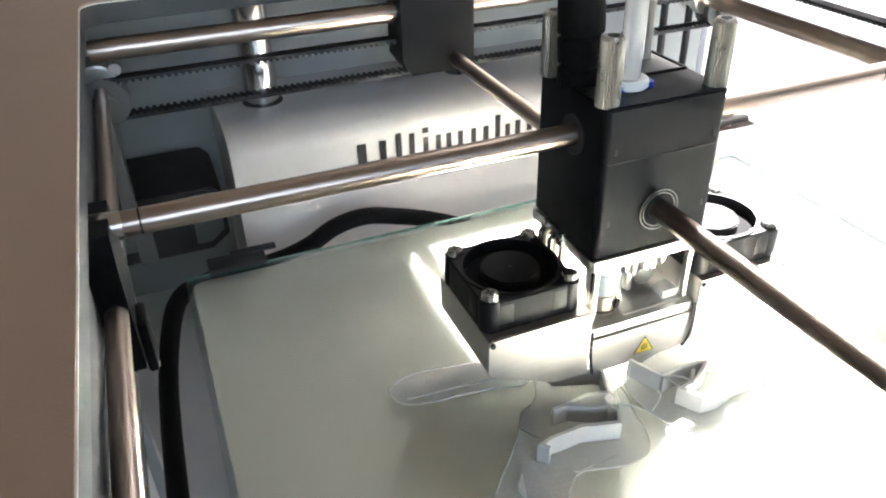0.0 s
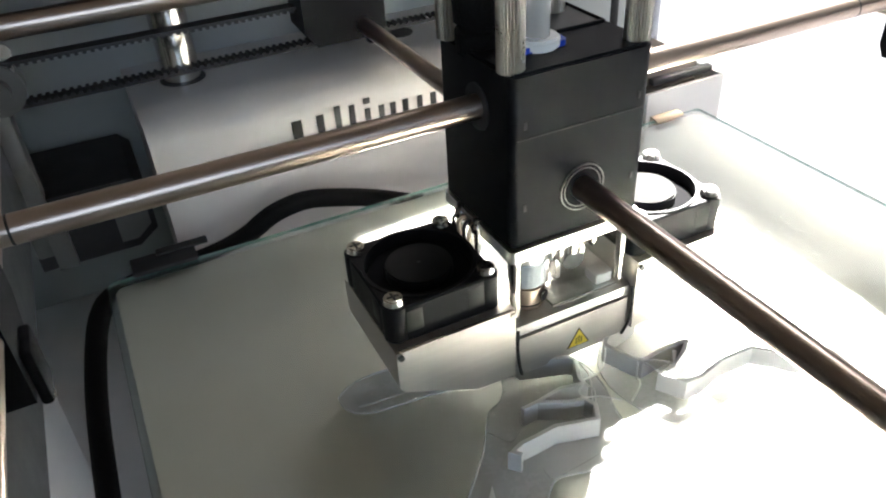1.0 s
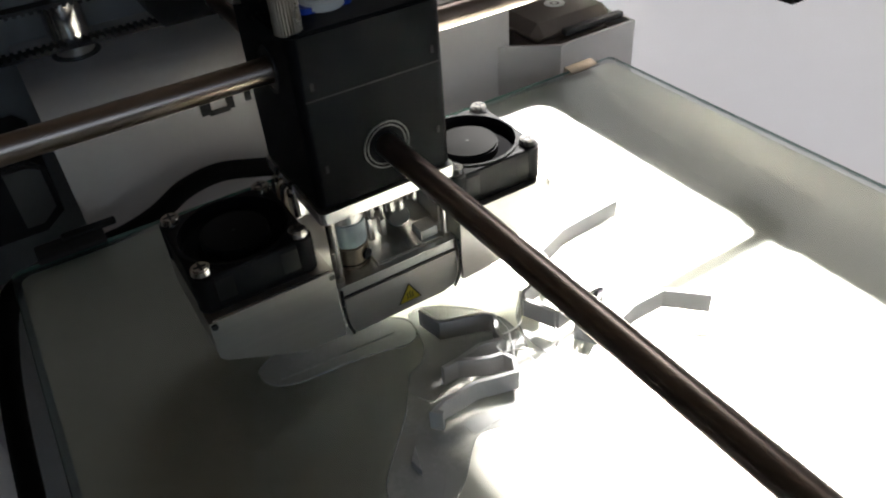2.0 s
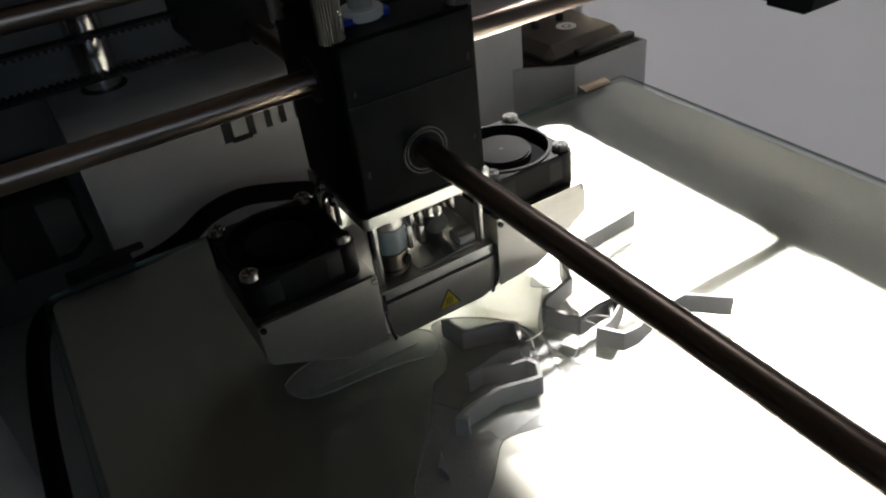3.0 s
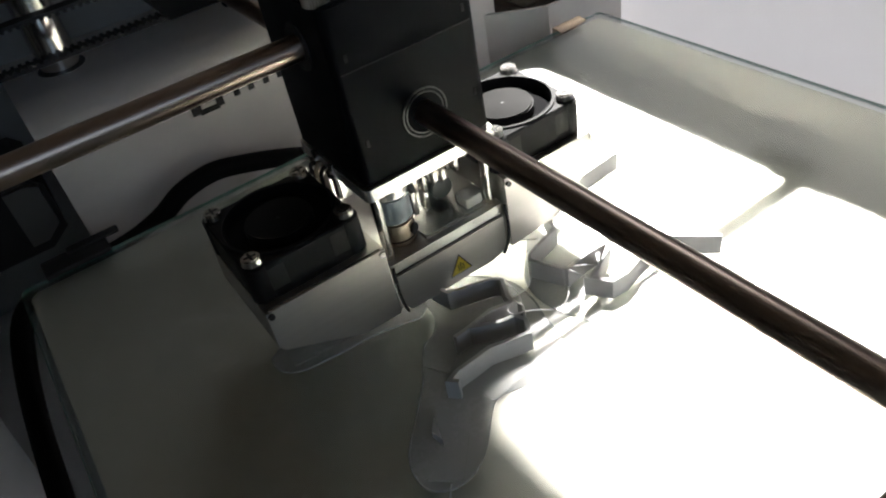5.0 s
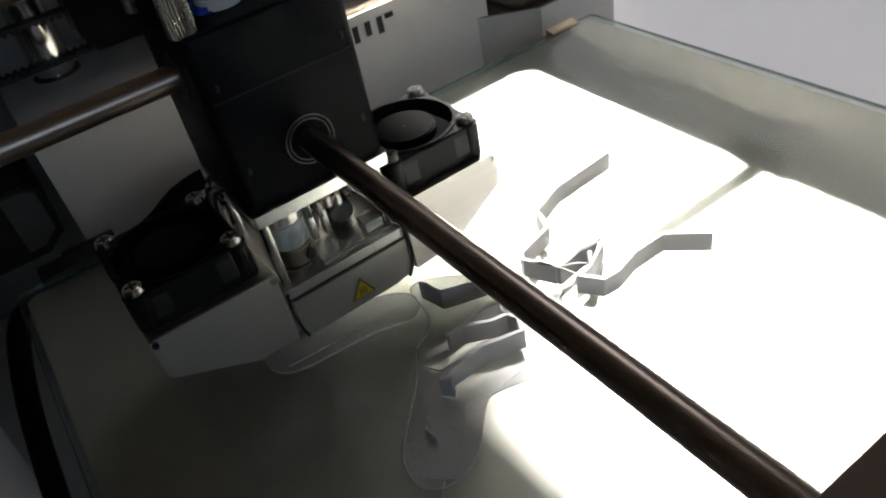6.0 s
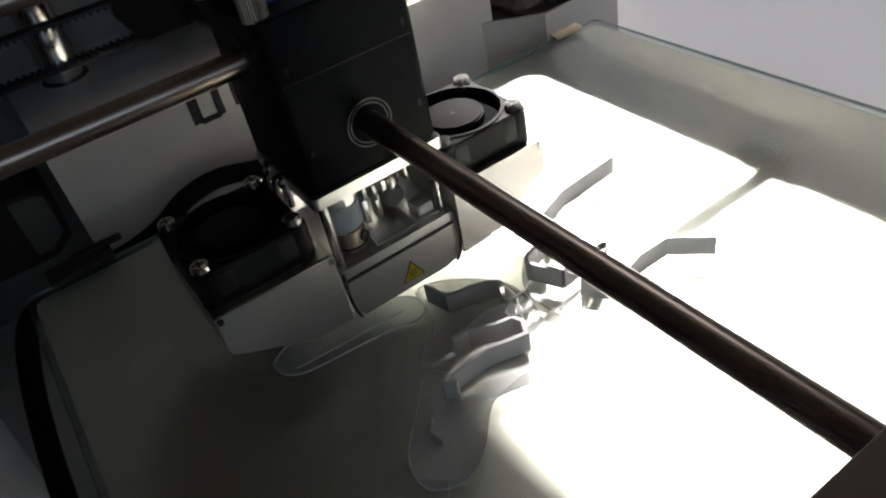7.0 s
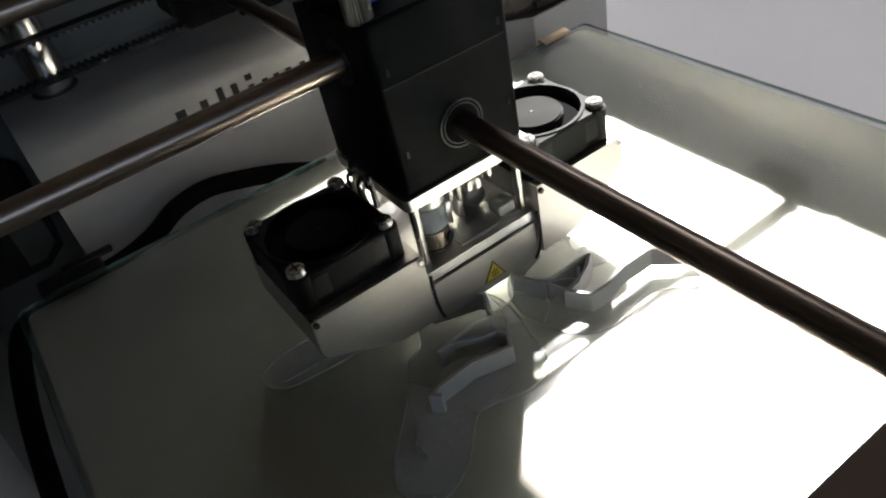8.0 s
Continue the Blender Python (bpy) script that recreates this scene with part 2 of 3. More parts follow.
def room():
    tagged(part("floor", box_mesh(B(), RX0, RX1, RY0, RY1, RZ0 - 50, RZ0), FLOOR), "brown wooden room floor", "floor", kind="structure")
    tagged(part("ceiling", box_mesh(B(), RX0, RX1, RY0, RY1, RZ1, RZ1 + 50), CEILING), "brown boarded ceiling", "ceiling", kind="structure")
    for name, b in (("wall_west", (RX0 - 80, RX0, RY0, RY1)), ("wall_north", (RX0 - 80, RX1 + 80, RY1, RY1 + 80))):
        tagged(part(name, box_mesh(B(), *b, RZ0, RZ1), PLASTER), "plain painted room wall", "wall", kind="structure")
    w = {k: v * 1000 for k, v in WINDOW.items()}
    bm = B()
    box_mesh(bm, RX1, RX1 + 80, RY0, w["y0"], RZ0, RZ1)
    box_mesh(bm, RX1, RX1 + 80, w["y1"], RY1, RZ0, RZ1)
    box_mesh(bm, RX1, RX1 + 80, w["y0"], w["y1"], RZ0, w["z0"])
    box_mesh(bm, RX1, RX1 + 80, w["y0"], w["y1"], w["z1"], RZ1)
    tagged(part("wall_east", bm, PLASTER), "painted room wall with a wide window opening", "wall", kind="structure")
    # unseen wall; its opening is added to let the fill lamp in
    w = {k: v * 1000 for k, v in FRONT_FILL.items()}
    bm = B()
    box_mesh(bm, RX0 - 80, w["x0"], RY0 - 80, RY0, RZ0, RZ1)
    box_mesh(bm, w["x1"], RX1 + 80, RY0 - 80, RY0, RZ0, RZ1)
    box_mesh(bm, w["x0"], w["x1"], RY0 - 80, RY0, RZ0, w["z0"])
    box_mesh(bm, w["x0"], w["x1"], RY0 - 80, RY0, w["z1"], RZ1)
    tagged(part("wall_south", bm, PLASTER), "unseen painted room wall with an opening added for fill light", "wall", kind="structure")
    table = thing("table", "plain laminate table under the printer", "table", at=(105, -60, -240))
    part("tabletop", box_mesh(B(), -600, 600, -350, 400, -30, 0, 3), TABLE, table)
    for sx in (-550, 550):
        for sy in (-300, 350):
            part("leg", box_mesh(B(), sx - 25, sx + 25, sy - 25, sy + 25, -760, -30, 2), TABLE, table)


room()

# ---- the printer's body ----
OX0, OX1, OY0, OY1, ZT = -13, 262, -230, 43, 94  # opening in the top panel and its upper face
WX0, WX1, WY0, WY1 = -46, 304, -262, 90         # inner faces of the walls


def printer_body():
    pr = thing("3d_printer", "white open-topped desktop 3d printer with steel rails", "3d printer", at=(0, 0, 0))
    # top panel: sandwich of face sheet, dark core and lower sheet, with a rounded opening
    def sheet(name, z0, z1, mat, label, grow=0.0):
        bm = B()
        inner = rounded(OX0 - grow, OX1 + grow, OY0 - grow, OY1 + grow, 8, 10)
        outer = rounded(WX0 - 6, WX1 + 6, WY0 - 6, WY1 + 6, 3, 10)
        n = len(inner)
        vs = [[bm.verts.new(Vector((x, y, z)) * MM) for x, y in loop] for loop, z in ((inner, z0), (outer, z0), (outer, z1), (inner, z1))]
        for k in range(4):
            p, q = vs[k], vs[(k + 1) % 4]
            for i in range(n):
                bm.faces.new((p[i], p[(i + 1) % n], q[(i + 1) % n], q[i]))
        bmesh.ops.recalc_face_normals(bm, faces=bm.faces)
        return part(name, bm, mat, pr, label)
    sheet("top_panel", ZT - 0.5, ZT, TOP_BROWN, "taupe top panel with a rounded rectangular opening")
    sheet("panel_rim", ZT - 0.9, ZT - 0.5, EDGE_WHITE, "thin pale edge of the face sheet", -0.25)
    sheet("panel_core", ZT - 8, ZT - 0.9, CORE_BLACK, "black core of the top panel")
    part("left_panel", box_mesh(B(), WX0 - 6, WX0, WY0, WY1, -230, ZT - 8), FROSTED_DIM, pr, "frosted white panel that lets light through")
    part("right_panel", box_mesh(B(), WX1, WX1 + 6, WY0, WY1, -230, ZT - 8), FROSTED, pr, "frosted white panel that lets light through")
    part("back_panel", box_mesh(B(), WX0 - 6, WX1 + 6, WY1, WY1 + 6, -230, ZT - 8), FROSTED_SHADED, pr, "frosted white panel, darkened for its shade, that lets a little light through")
    bm = B()
    box_mesh(bm, WX0 - 6, WX0 + 30, WY0 - 6, WY0, -230, ZT - 8)
    box_mesh(bm, WX1 - 30, WX1 + 6, WY0 - 6, WY0, -230, ZT - 8)
    box_mesh(bm, WX0 + 30, WX1 - 30, WY0 - 6, WY0, -230, -180)
    box_mesh(bm, WX0 + 30, WX1 - 30, WY0 - 6, WY0, 60, ZT - 8)
    part("front_panel", bm, WALL_WHITE, pr, "white front panel with a wide opening")
    # black strip stands in for the shade on the wall beside the rail
    part("shade_strip", box_mesh(B(), -22, -16.6, WY0 + 4, 30, 20, ZT - 8, 0.5), CORE_BLACK, pr, "black strip standing in for the shade beside the rail")
    part("bottom_panel", box_mesh(B(), WX0, WX1, WY0, WY1, -236, -230), WALL_WHITE, pr)
    return pr


printer = printer_body()


def back_cover():
    """White folded cover at the back with a rounded upper edge, a hole for the upright shaft and dark lettering bars."""
    prof = [(30, -150)]
    for i in range(9):
        a = radians(180 - 90 * i / 8)
        prof.append((48 + 18 * math.cos(a), 29 + 11 * math.sin(a)))
    prof += [(WY1, 40), (WY1, -150)]
    bm = prism_mesh(B(), prof, 27, 222, axis="x")
    cover = part("back_cover", bm, WHITE, printer, "white sheet-metal cover with dark lettering bars")
    # black discs on the cover paint the dark inside of the holes
    for hx, hy in ((48, 65), (140, 63)):
        part("hole", ring_mesh(B(), (hx, hy), 0.2, 8.8 if hx < 100 else 6.2, 39.2, 40.3, 24), INK_AND_SHADE, cover)
    return cover


cover = back_cover()


def lettering(cover):
    """Dark bars in place of the maker's name."""
    rows = [(79, 83, 17, 27), (89, 92, 17, 27), (96.5, 99, 18, 29), (102.5, 105, 18, 28), (109, 111.4, 18, 25), (115, 117.4, 18, 25), (120, 122.4, 18, 25), (125.5, 128, 18, 25),
            (132, 134.4, 18, 25), (138, 140.6, 18, 25), (144, 146.4, 18, 29), (149, 151.4, 18, 24), (154, 156.6, 18, 25), (160, 162.6, 19, 25), (166, 168.5, 18, 25), (170, 174, 23, 25)]
    for x0, x1, z0, z1 in rows:
        part("letter_bar", box_mesh(B(), x0, x1, 29.6, 30.0 - 0.25 + 0.1, z0, z1), INK_AND_SHADE, cover)
    part("letter_bar", box_mesh(B(), 82, 90, 29.6, 29.85, 16.2, 18.4), INK_AND_SHADE, cover)
    part("letter_bar", box_mesh(B(), 108.8, 111.6, 29.6, 29.85, 27, 29.4), INK_AND_SHADE, cover)


lettering(cover)


def rail_rod(name, a, b, r, mat=STEEL, label=""):
    return part(name, rod_mesh(B(), a, b, r, 28, bevel=0.4), mat, printer, label)


def belt(axis, a0, a1, other, z, teeth_up):
    """Flat toothed belt along x or y, its teeth on one face."""
    bm = B()
    lo, hi = other - 3, other + 3
    def slab(u0, u1, z0, z1):
        vs = []
        for u, v, w in ((u0, lo, z0), (u1, lo, z0), (u1, hi, z0), (u0, hi, z0), (u0, lo, z1), (u1, lo, z1), (u1, hi, z1), (u0, hi, z1)):
            vs.append(bm.verts.new(Vector((u, v, w) if axis == "x" else (v, u, w)) * MM))
        for f in ((0, 3, 2, 1), (4, 5, 6, 7), (0, 1, 5, 4), (1, 2, 6, 5), (2, 3, 7, 6), (3, 0, 4, 7)):
            bm.faces.new([vs[k] for k in f])
    slab(a0, a1, z - 0.6, z + 0.6)
    u = a0 + 2
    while u < a1 - 2:
        slab(u, u + 1.3, *((z + 0.6, z + 1.4) if teeth_up else (z - 1.4, z - 0.6)))
        u += 2.6
    bmesh.ops.recalc_face_normals(bm, faces=bm.faces)
    return part("toothed_belt", bm, RUBBER, printer, "black toothed rubber belt")


def pulley(c, axis):
    d = Vector((0, 1, 0)) if axis == "y" else Vector((1, 0, 0))
    c = Vector(c)
    p = part("pulley", rod_mesh(B(), c - d * 4, c + d * 4, 7.4, 32, bevel=0.5), MOTOR_GREY, printer, "dull grey belt pulley")
    for k in (-1, 1):
        part("flange", rod_mesh(B(), c + d * 4 * k, c + d * 5.2 * k, 9, 32, bevel=0.3), MOTOR_GREY, p)
    part("hub", rod_mesh(B(), c - d * 9, c + d * 9, 4.6, 24, bevel=0.4), MOTOR_GREY, p)


def rails():
    rail_rod("back_rail", (-14, 42, 77), (272, 42, 77), 4, label="polished steel rail along the back")
    rail_rod("front_rail", (-14, -250, 77), (272, -250, 77), 4, label="polished steel rail along the front")
    rail_rod("left_rail", (-13.4, -254, 62), (-13.4, 50, 62), 2.5, label="polished steel rail along the side")
    rail_rod("right_rail", (266, -254, 63), (266, 50, 63), 4, label="polished steel rail along the side")
    rail_rod("upright_shaft", (48, 65, -140), (48, 65, 85), 7.2, STEEL_BRIGHT, "thick upright steel shaft")
    belt("x", -12, 270, 44, 65.5, False)
    belt("x", -12, 270, 44, 50.5, True)
    belt("y", -250, 46, 281, 71, False)
    belt("y", -250, 46, 281, 86, True)
    for c, ax in (((-13, 44, 58), "y"), ((271, 44, 58), "y"), ((281, 48, 78.5), "x")):
        pulley(c, ax)
    # bearing blocks in the back corners
    for x in (-14, 266):
        b = part("bearing_block", rod_mesh(B(), (x, 44, 63), (x, 58, 63), 8, 28, bevel=0.6), ALU, printer, "round aluminium bearing block")
        part("bolt", rod_mesh(B(), (x + 7, 43, 69), (x + 7, 46, 69), 2.4, 12), STEEL_BRIGHT, b)
    # two dark upright cables at the back
    for x in (246, 261):
        part("upright_cable", sweep(B(), [(x, 52, -120), (x + 0.6, 52, -20), (x, 51, 40), (x - 0.5, 52, 87)], 1.9, 10), RUBBER, printer, "black upright cable")
    part("corner_bracket", box_mesh(B(), -22, -12, 40, 52, -8, 50, 1.5), MOTOR_GREY, printer, "grey corner bracket")


rails()


def left_motor():
    m = thing("stepper_motor", "black and grey stepper motor in the back corner", "motor", group="stepper motors")
    part("body", prism_mesh(B(), [(-22, -14), (14, -14), (22, -8), (22, 11), (18, 15), (-22, 15)], 42, 86, "y"), RUBBER, m)
    part("front_cap", prism_mesh(B(), [(8, -9), (14, -9), (20, -4), (20, 12), (16, 14), (8, 14)], 39, 42, "y"), MOTOR_GREY, m, "grey cast end cap")
    part("flange", prism_mesh(B(), [(-16, -13), (-9, -13), (-9, 3), (-16, 3)], 38, 42, "y"), MOTOR_GREY, m, "grey mounting flange")
    return m


left_motor()


def right_motor():
    """Motor in the other back corner, held in a white sheet-metal tray."""
    tray = thing("motor_tray", "white sheet-metal tray round the corner motor", "bracket")
    part("front_sheet", prism_mesh(B(), [(213, 32), (239, 13), (284, 13), (284, 14.6), (239.6, 14.6), (214, 33.4)], -60, 5.5, "z"), WHITE, tray, "folded white front sheet")
    part("side_sheet", box_mesh(B(), 282.4, 284, 14.7, 70, -60, 5.5), WHITE, tray)
    part("floor_sheet", box_mesh(B(), 228, 282, 34, 70, -60, -58), WHITE, tray)
    m = thing("stepper_motor", "brown-capped stepper motor with a pale round label in a white tray", "motor", group="stepper motors")
    part("body", box_mesh(B(), 233, 279, 24, 66, -57.5, 2, 3), CARD, m)
    bm = B()
    box_mesh(bm, 232, 280, 23, 67, 2, 12, 4.6, 1)
    part("end_cap", bm, CARD, m, "dark chamfered end cap")
    part("round_label", ring_mesh(B(), (258, 42), 2.4, 5, 12, 12.3, 28), COLLET, m, "pale ring-shaped label")
    part("label_dot", rod_mesh(B(), (258, 42, 12), (258, 42, 12.25), 1.2, 16), COLLET, m)
    part("rim_strip", box_mesh(B(), 246, 281, 18, 22, 6, 9, 0.6), RUBBER, m, "black rubber strip")


right_motor()


# ---- build plate ----
def build_plate():
    bp = thing("build_plate", "frosted glass build plate with greenish edges on its heated bed", "build plate")
    bm = prism_mesh(B(), rounded(0, 257, -229, 0, 3, 6), -4, 0)
    top = [e for e in bm.edges if abs(e.verts[0].co.z - e.verts[1].co.z) < 1e-7]
    bmesh.ops.bevel(bm, geom=top, offset=0.4 * MM, segments=2, affect="EDGES")
    g = part("glass", bm, GLASS, bp, "frosted glass sheet with greenish edges")
    g.visible_shadow = False
    g.data.materials.append(GLASS_EDGE)
    for f in g.data.polygons:
        if abs(f.normal.z) < 0.3:
            f.material_index = 1
    part("heater_bed", prism_mesh(B(), rounded(2, 255, -227, -2, 4, 6), -7, -4.3), BED, bp, "dull aluminium heater bed under the glass")
    part("carrier", prism_mesh(B(), rounded(8, 249, -220, -4, 4, 6), -14, -7.1), PLASTIC, bp, "black carrier under the bed")
    # black spring clip over the back corner
    c = part("glass_clip", box_mesh(B(), 9, 31, -3, 7, 0.3, 2.2, 0.5), RUBBER, bp, "black spring clip holding the glass")
    part("clip_back", box_mesh(B(), 9, 31, 4.5, 8, -10, 0.4, 0.5), RUBBER, c)
    part("clip_lever", box_mesh(B(), 18, 36, 4, 8, 1.6, 3.0, 0.6), RUBBER, c)
    # copper-coloured clip at the other corner
    bm = prism_mesh(B(), [(-4, 0.4), (-3.4, 0.9), (0.3, 1.6), (1.4, 1.5), (1.7, -8), (1.0, -8), (0.9, 1.0), (0.2, 1.1), (-3.4, 0.3)], 231, 246, "x")
    part("glass_clip", bm, COPPER, bp, "bent copper-coloured clip holding the glass")
    return bp


plate = build_plate()


def lift_arm():
    a = thing("lift_arm", "white tapered sheet-metal arm under the build plate", "bracket")
    part("sheet", prism_mesh(B(), [(-46, 89), (-27, -10), (16, -228), (120, -228), (120, 29), (26, 29), (26, 89)], -63, -60, "z"), WALL_WHITE, a)
    part("fold", prism_mesh(B(), [(-27, -10), (16, -228), (18, -228), (-25, -10)], -76, -63, "z"), WHITE, a)


lift_arm()


def plate_cable():
    c = thing("plate_cable", "black cable running round the corner of the build plate", "cable")
    part("sleeve", sweep(B(), [(122, 12, -14), (105, 14, -7), (88, 14.5, -1.5), (75, 15, 1.0), (62, 14, -0.5), (50, 13, -6), (36, 12, -9), (14, 13, -11), (1, 12, -13), (-6, 8, -17), (-11, -5, -24),
                               (-15, -25, -33), (-17.5, -60, -42), (-18.5, -100, -48), (-15, -180, -56), (-8, -240, -56)], 3.7, 14, 1.0), CABLE, c, "black braided cable sleeve")
    return c


plate_cable()


# ---- the half-printed part on the plate ----
def wall_loop(bm, pts, thick, z0, z1):
    """An upright printed wall along a bent line, with mitred corners."""
    P = [Vector((x, y)) for x, y in pts]
    left, right = [], []
    for i, p in enumerate(P):
        d0 = (p - P[i - 1]).normalized() if i else (P[1] - p).normalized()
        d1 = (P[i + 1] - p).normalized() if i < len(P) - 1 else d0
        n = Vector((-d0.y - d1.y, d0.x + d1.x))
        n = n.normalized() if n.length > 0.1 else Vector((-d0.y, d0.x))
        k = thick / 2 / max(0.45, n.dot(Vector((-d0.y, d0.x))))
        left.append(p + n * k)
        right.append(p - n * k)
    loops = []
    for z, f in ((z0, 1.0), (z1 - 0.3, 1.0), (z1, 0.8)):
        loops.append([bm.verts.new(Vector((*(P[i] + (q - P[i]) * f), z)) * MM) for side, order in ((left, range(len(P))), (right, range(len(P) - 1, -1, -1))) for i in order for q in (side[i],)])
    n = len(loops[0])
    for a, b in zip(loops, loops[1:]):
        for i in range(n):
            bm.faces.new((a[i], a[(i + 1) % n], b[(i + 1) % n], b[i]))
    m = len(P)
    top = loops[-1]
    for i in range(m - 1):
        bm.faces.new((top[i], top[i + 1], top[n - 2 - i], top[n - 1 - i]))
    bmesh.ops.recalc_face_normals(bm, faces=bm.faces)
    return bm


def chaikin(pts, times=2):
    for _ in range(times):
        out = []
        for i, p in enumerate(pts):
            q = pts[(i + 1) % len(pts)]
            out += [(0.75 * p[0] + 0.25 * q[0], 0.75 * p[1] + 0.25 * q[1]), (0.25 * p[0] + 0.75 * q[0], 0.25 * p[1] + 0.75 * q[1])]
        pts = out
    return pts


def printed_part(label, walls, brim, strings, pads=()):
    t = thing("printed_part", label, "print", group="half-printed pieces on the plate")
    for w in walls:
        part("printed_wall", wall_loop(B(), w, 1.3, 0.37, 6.4), PRINT, t)
    b = part("brim", prism_mesh(B(), chaikin(brim), 0.03, 0.34), BRIM, t, "thin translucent brim stuck to the glass")
    edge = chaikin(brim)
    part("brim_bead", sweep(B(), [(x, y, 0.4) for x, y in edge[::3] + edge[:1]], 0.28, 6), BRIM, t, "raised outer line of the brim")
    for x, y, w, d, turn in pads:
        bm = prism_mesh(B(), rounded(-w / 2, w / 2, -d / 2, d / 2, 1.2, 4), 0.36, 0.75)
        bmesh.ops.transform(bm, verts=bm.verts, matrix=pose(x * MM, y * MM, 0, 0, 0, turn))
        part("brim_pad", bm, BRIM, t, "small pale pad of filament").visible_shadow = False
    for s in strings:
        part("stray_strand", sweep(B(), s, 0.22, 6), PRINT, t, "thin stray strand of filament")
    return t


printed_part("silver-grey half-printed legs with open tops and a pale brim",
             [[(174.5, -93), (151, -94.8), (145, -97), (139, -99.2), (135.6, -107.5), (123.4, -110.8), (121.8, -113), (125.8, -122.2)],
              [(126, -123), (134.4, -121.9), (142.3, -122.4)],
              [(142.3, -122.4), (139, -125), (133, -128.2), (136.5, -124)],
              [(133, -128.2), (128, -129.2), (131.4, -134.6), (136, -135), (144.6, -132.8), (155.3, -133), (164.3, -142.4)]],
             [(182, -88), (182, -95), (175, -100.5), (155, -100), (147, -107), (144, -114), (151, -115), (156, -119), (154, -126), (147, -129), (153, -128), (160, -131), (170, -141), (171.5, -148), (166, -153), (159, -151), (151, -142), (141, -141), (133, -143.5), (124, -141), (119, -133), (117, -124), (118, -114), (128, -104), (134, -97), (146, -88), (168, -86)],
             [[(125.8, -122.2, 6.4), (126.5, -126, 7.0), (128, -129.2, 6.4)], [(125.8, -122.2, 0.6), (123, -127, 2.5), (119, -129, 0.5)], [(125.8, -122.2, 6.2), (125.4, -122.6, 3), (124.6, -123.6, 0.5)],
              [(135.6, -107.5, 6.4), (138, -103.5, 6.6), (139, -99.2, 6.4)], [(121.8, -113, 6.3), (117, -118, 3.4), (108.5, -121, 6.2)], [(126, -123, 6.6), (130, -125.5, 6.9), (133, -128.2, 6.5)]],
             [(133.2, -97.2, 7, 7.5, -42), (146, -88.2, 7.5, 5.5, -30), (146.5, -103, 9, 8, -35), (149, -121, 11, 6.5, -20), (164, -96, 18, 4, 4), (144, -138, 12, 4, 8)])
printed_part("silver-grey half-printed jagged piece with a pale brim",
             [[(96.2, -99.5), (97.9, -107.5), (109.9, -111.7), (111.4, -113.6), (108.4, -119.8), (108.3, -122.2), (101.8, -120.6), (94.1, -121.7), (89.6, -121.9)],
              [(94.1, -121.7), (101, -125.6), (105.2, -126.6), (106.4, -129.6), (104.2, -133.6), (99.6, -132.4), (93.8, -130.6), (88.9, -131), (83.7, -131.2), (80.4, -132.4), (82, -134.2)]],
             [(62.2, -139.4), (60.2, -147.6), (63.2, -152.5), (69.6, -154), (76.7, -150.6), (85.3, -141.4), (89, -139.8), (97.2, -142.7), (104.7, -143.6), (111.7, -140), (113, -130), (117, -118), (115, -106), (102, -94), (94, -93), (94, -104), (90, -112), (83, -114), (80, -121), (70.2, -131.5)],
             [[(66, -152, 0.5), (58, -160, 0.4), (48, -172, 0.3), (36, -190, 0.3)], [(106.4, -129.6, 6.2), (108.6, -126, 6.9), (108.3, -122.2, 6.2)], [(111.4, -113.6, 6.2), (113, -118, 3.0), (110, -124, 0.6)],
              [(105.2, -126.6, 6.6), (110, -127, 5), (117, -127.5, 0.5)], [(108.3, -122.2, 6.5), (105, -124.4, 6.8), (105.2, -126.6, 6.4)]],
             [(72.5, -142, 22, 9, 48), (94, -137.5, 15, 4.5, 4), (84.5, -121, 8, 6, -60)])
fin = part("loose_flake", prism_mesh(B(), [(72.6, -136.2), (70.4, -143.0), (69.8, -139.4)], 0.8, 3.0), PRINT, None)
tagged(fin, "small dark flake of filament on the brim", "filament scrap")
printed_part("thin pale brim of a piece not yet printed above the glass",
             [],
             [(51.5, -88), (50.6, -92.5), (53, -97.2), (57.5, -99), (63, -99.8), (73, -100.6), (83, -102), (90, -105), (95, -100), (93, -93), (84, -89), (72, -87), (60, -85)],
             [], [(72, -93.5, 34, 7, -4)])

# ---- print head, built round its own centre ----
HX, HY = 113.0, -91.0


def fan_screw(parent, x, y, z):
    s = part("screw", rod_mesh(B(), (x, y, z), (x, y, z + 1.9), 2.6, 20, r2=2.2, bevel=0.35), STEEL_BRIGHT, parent, "shiny pan-head screw")
    bm = B()
    box_mesh(bm, x - 1.5, x + 1.5, y - 0.3, y + 0.3, z + 1.8, z + 1.98)
    box_mesh(bm, x - 0.3, x + 0.3, y - 1.5, y + 1.5, z + 1.8, z + 1.97)
    part("cross_slot", bm, INK_AND_SHADE, s)


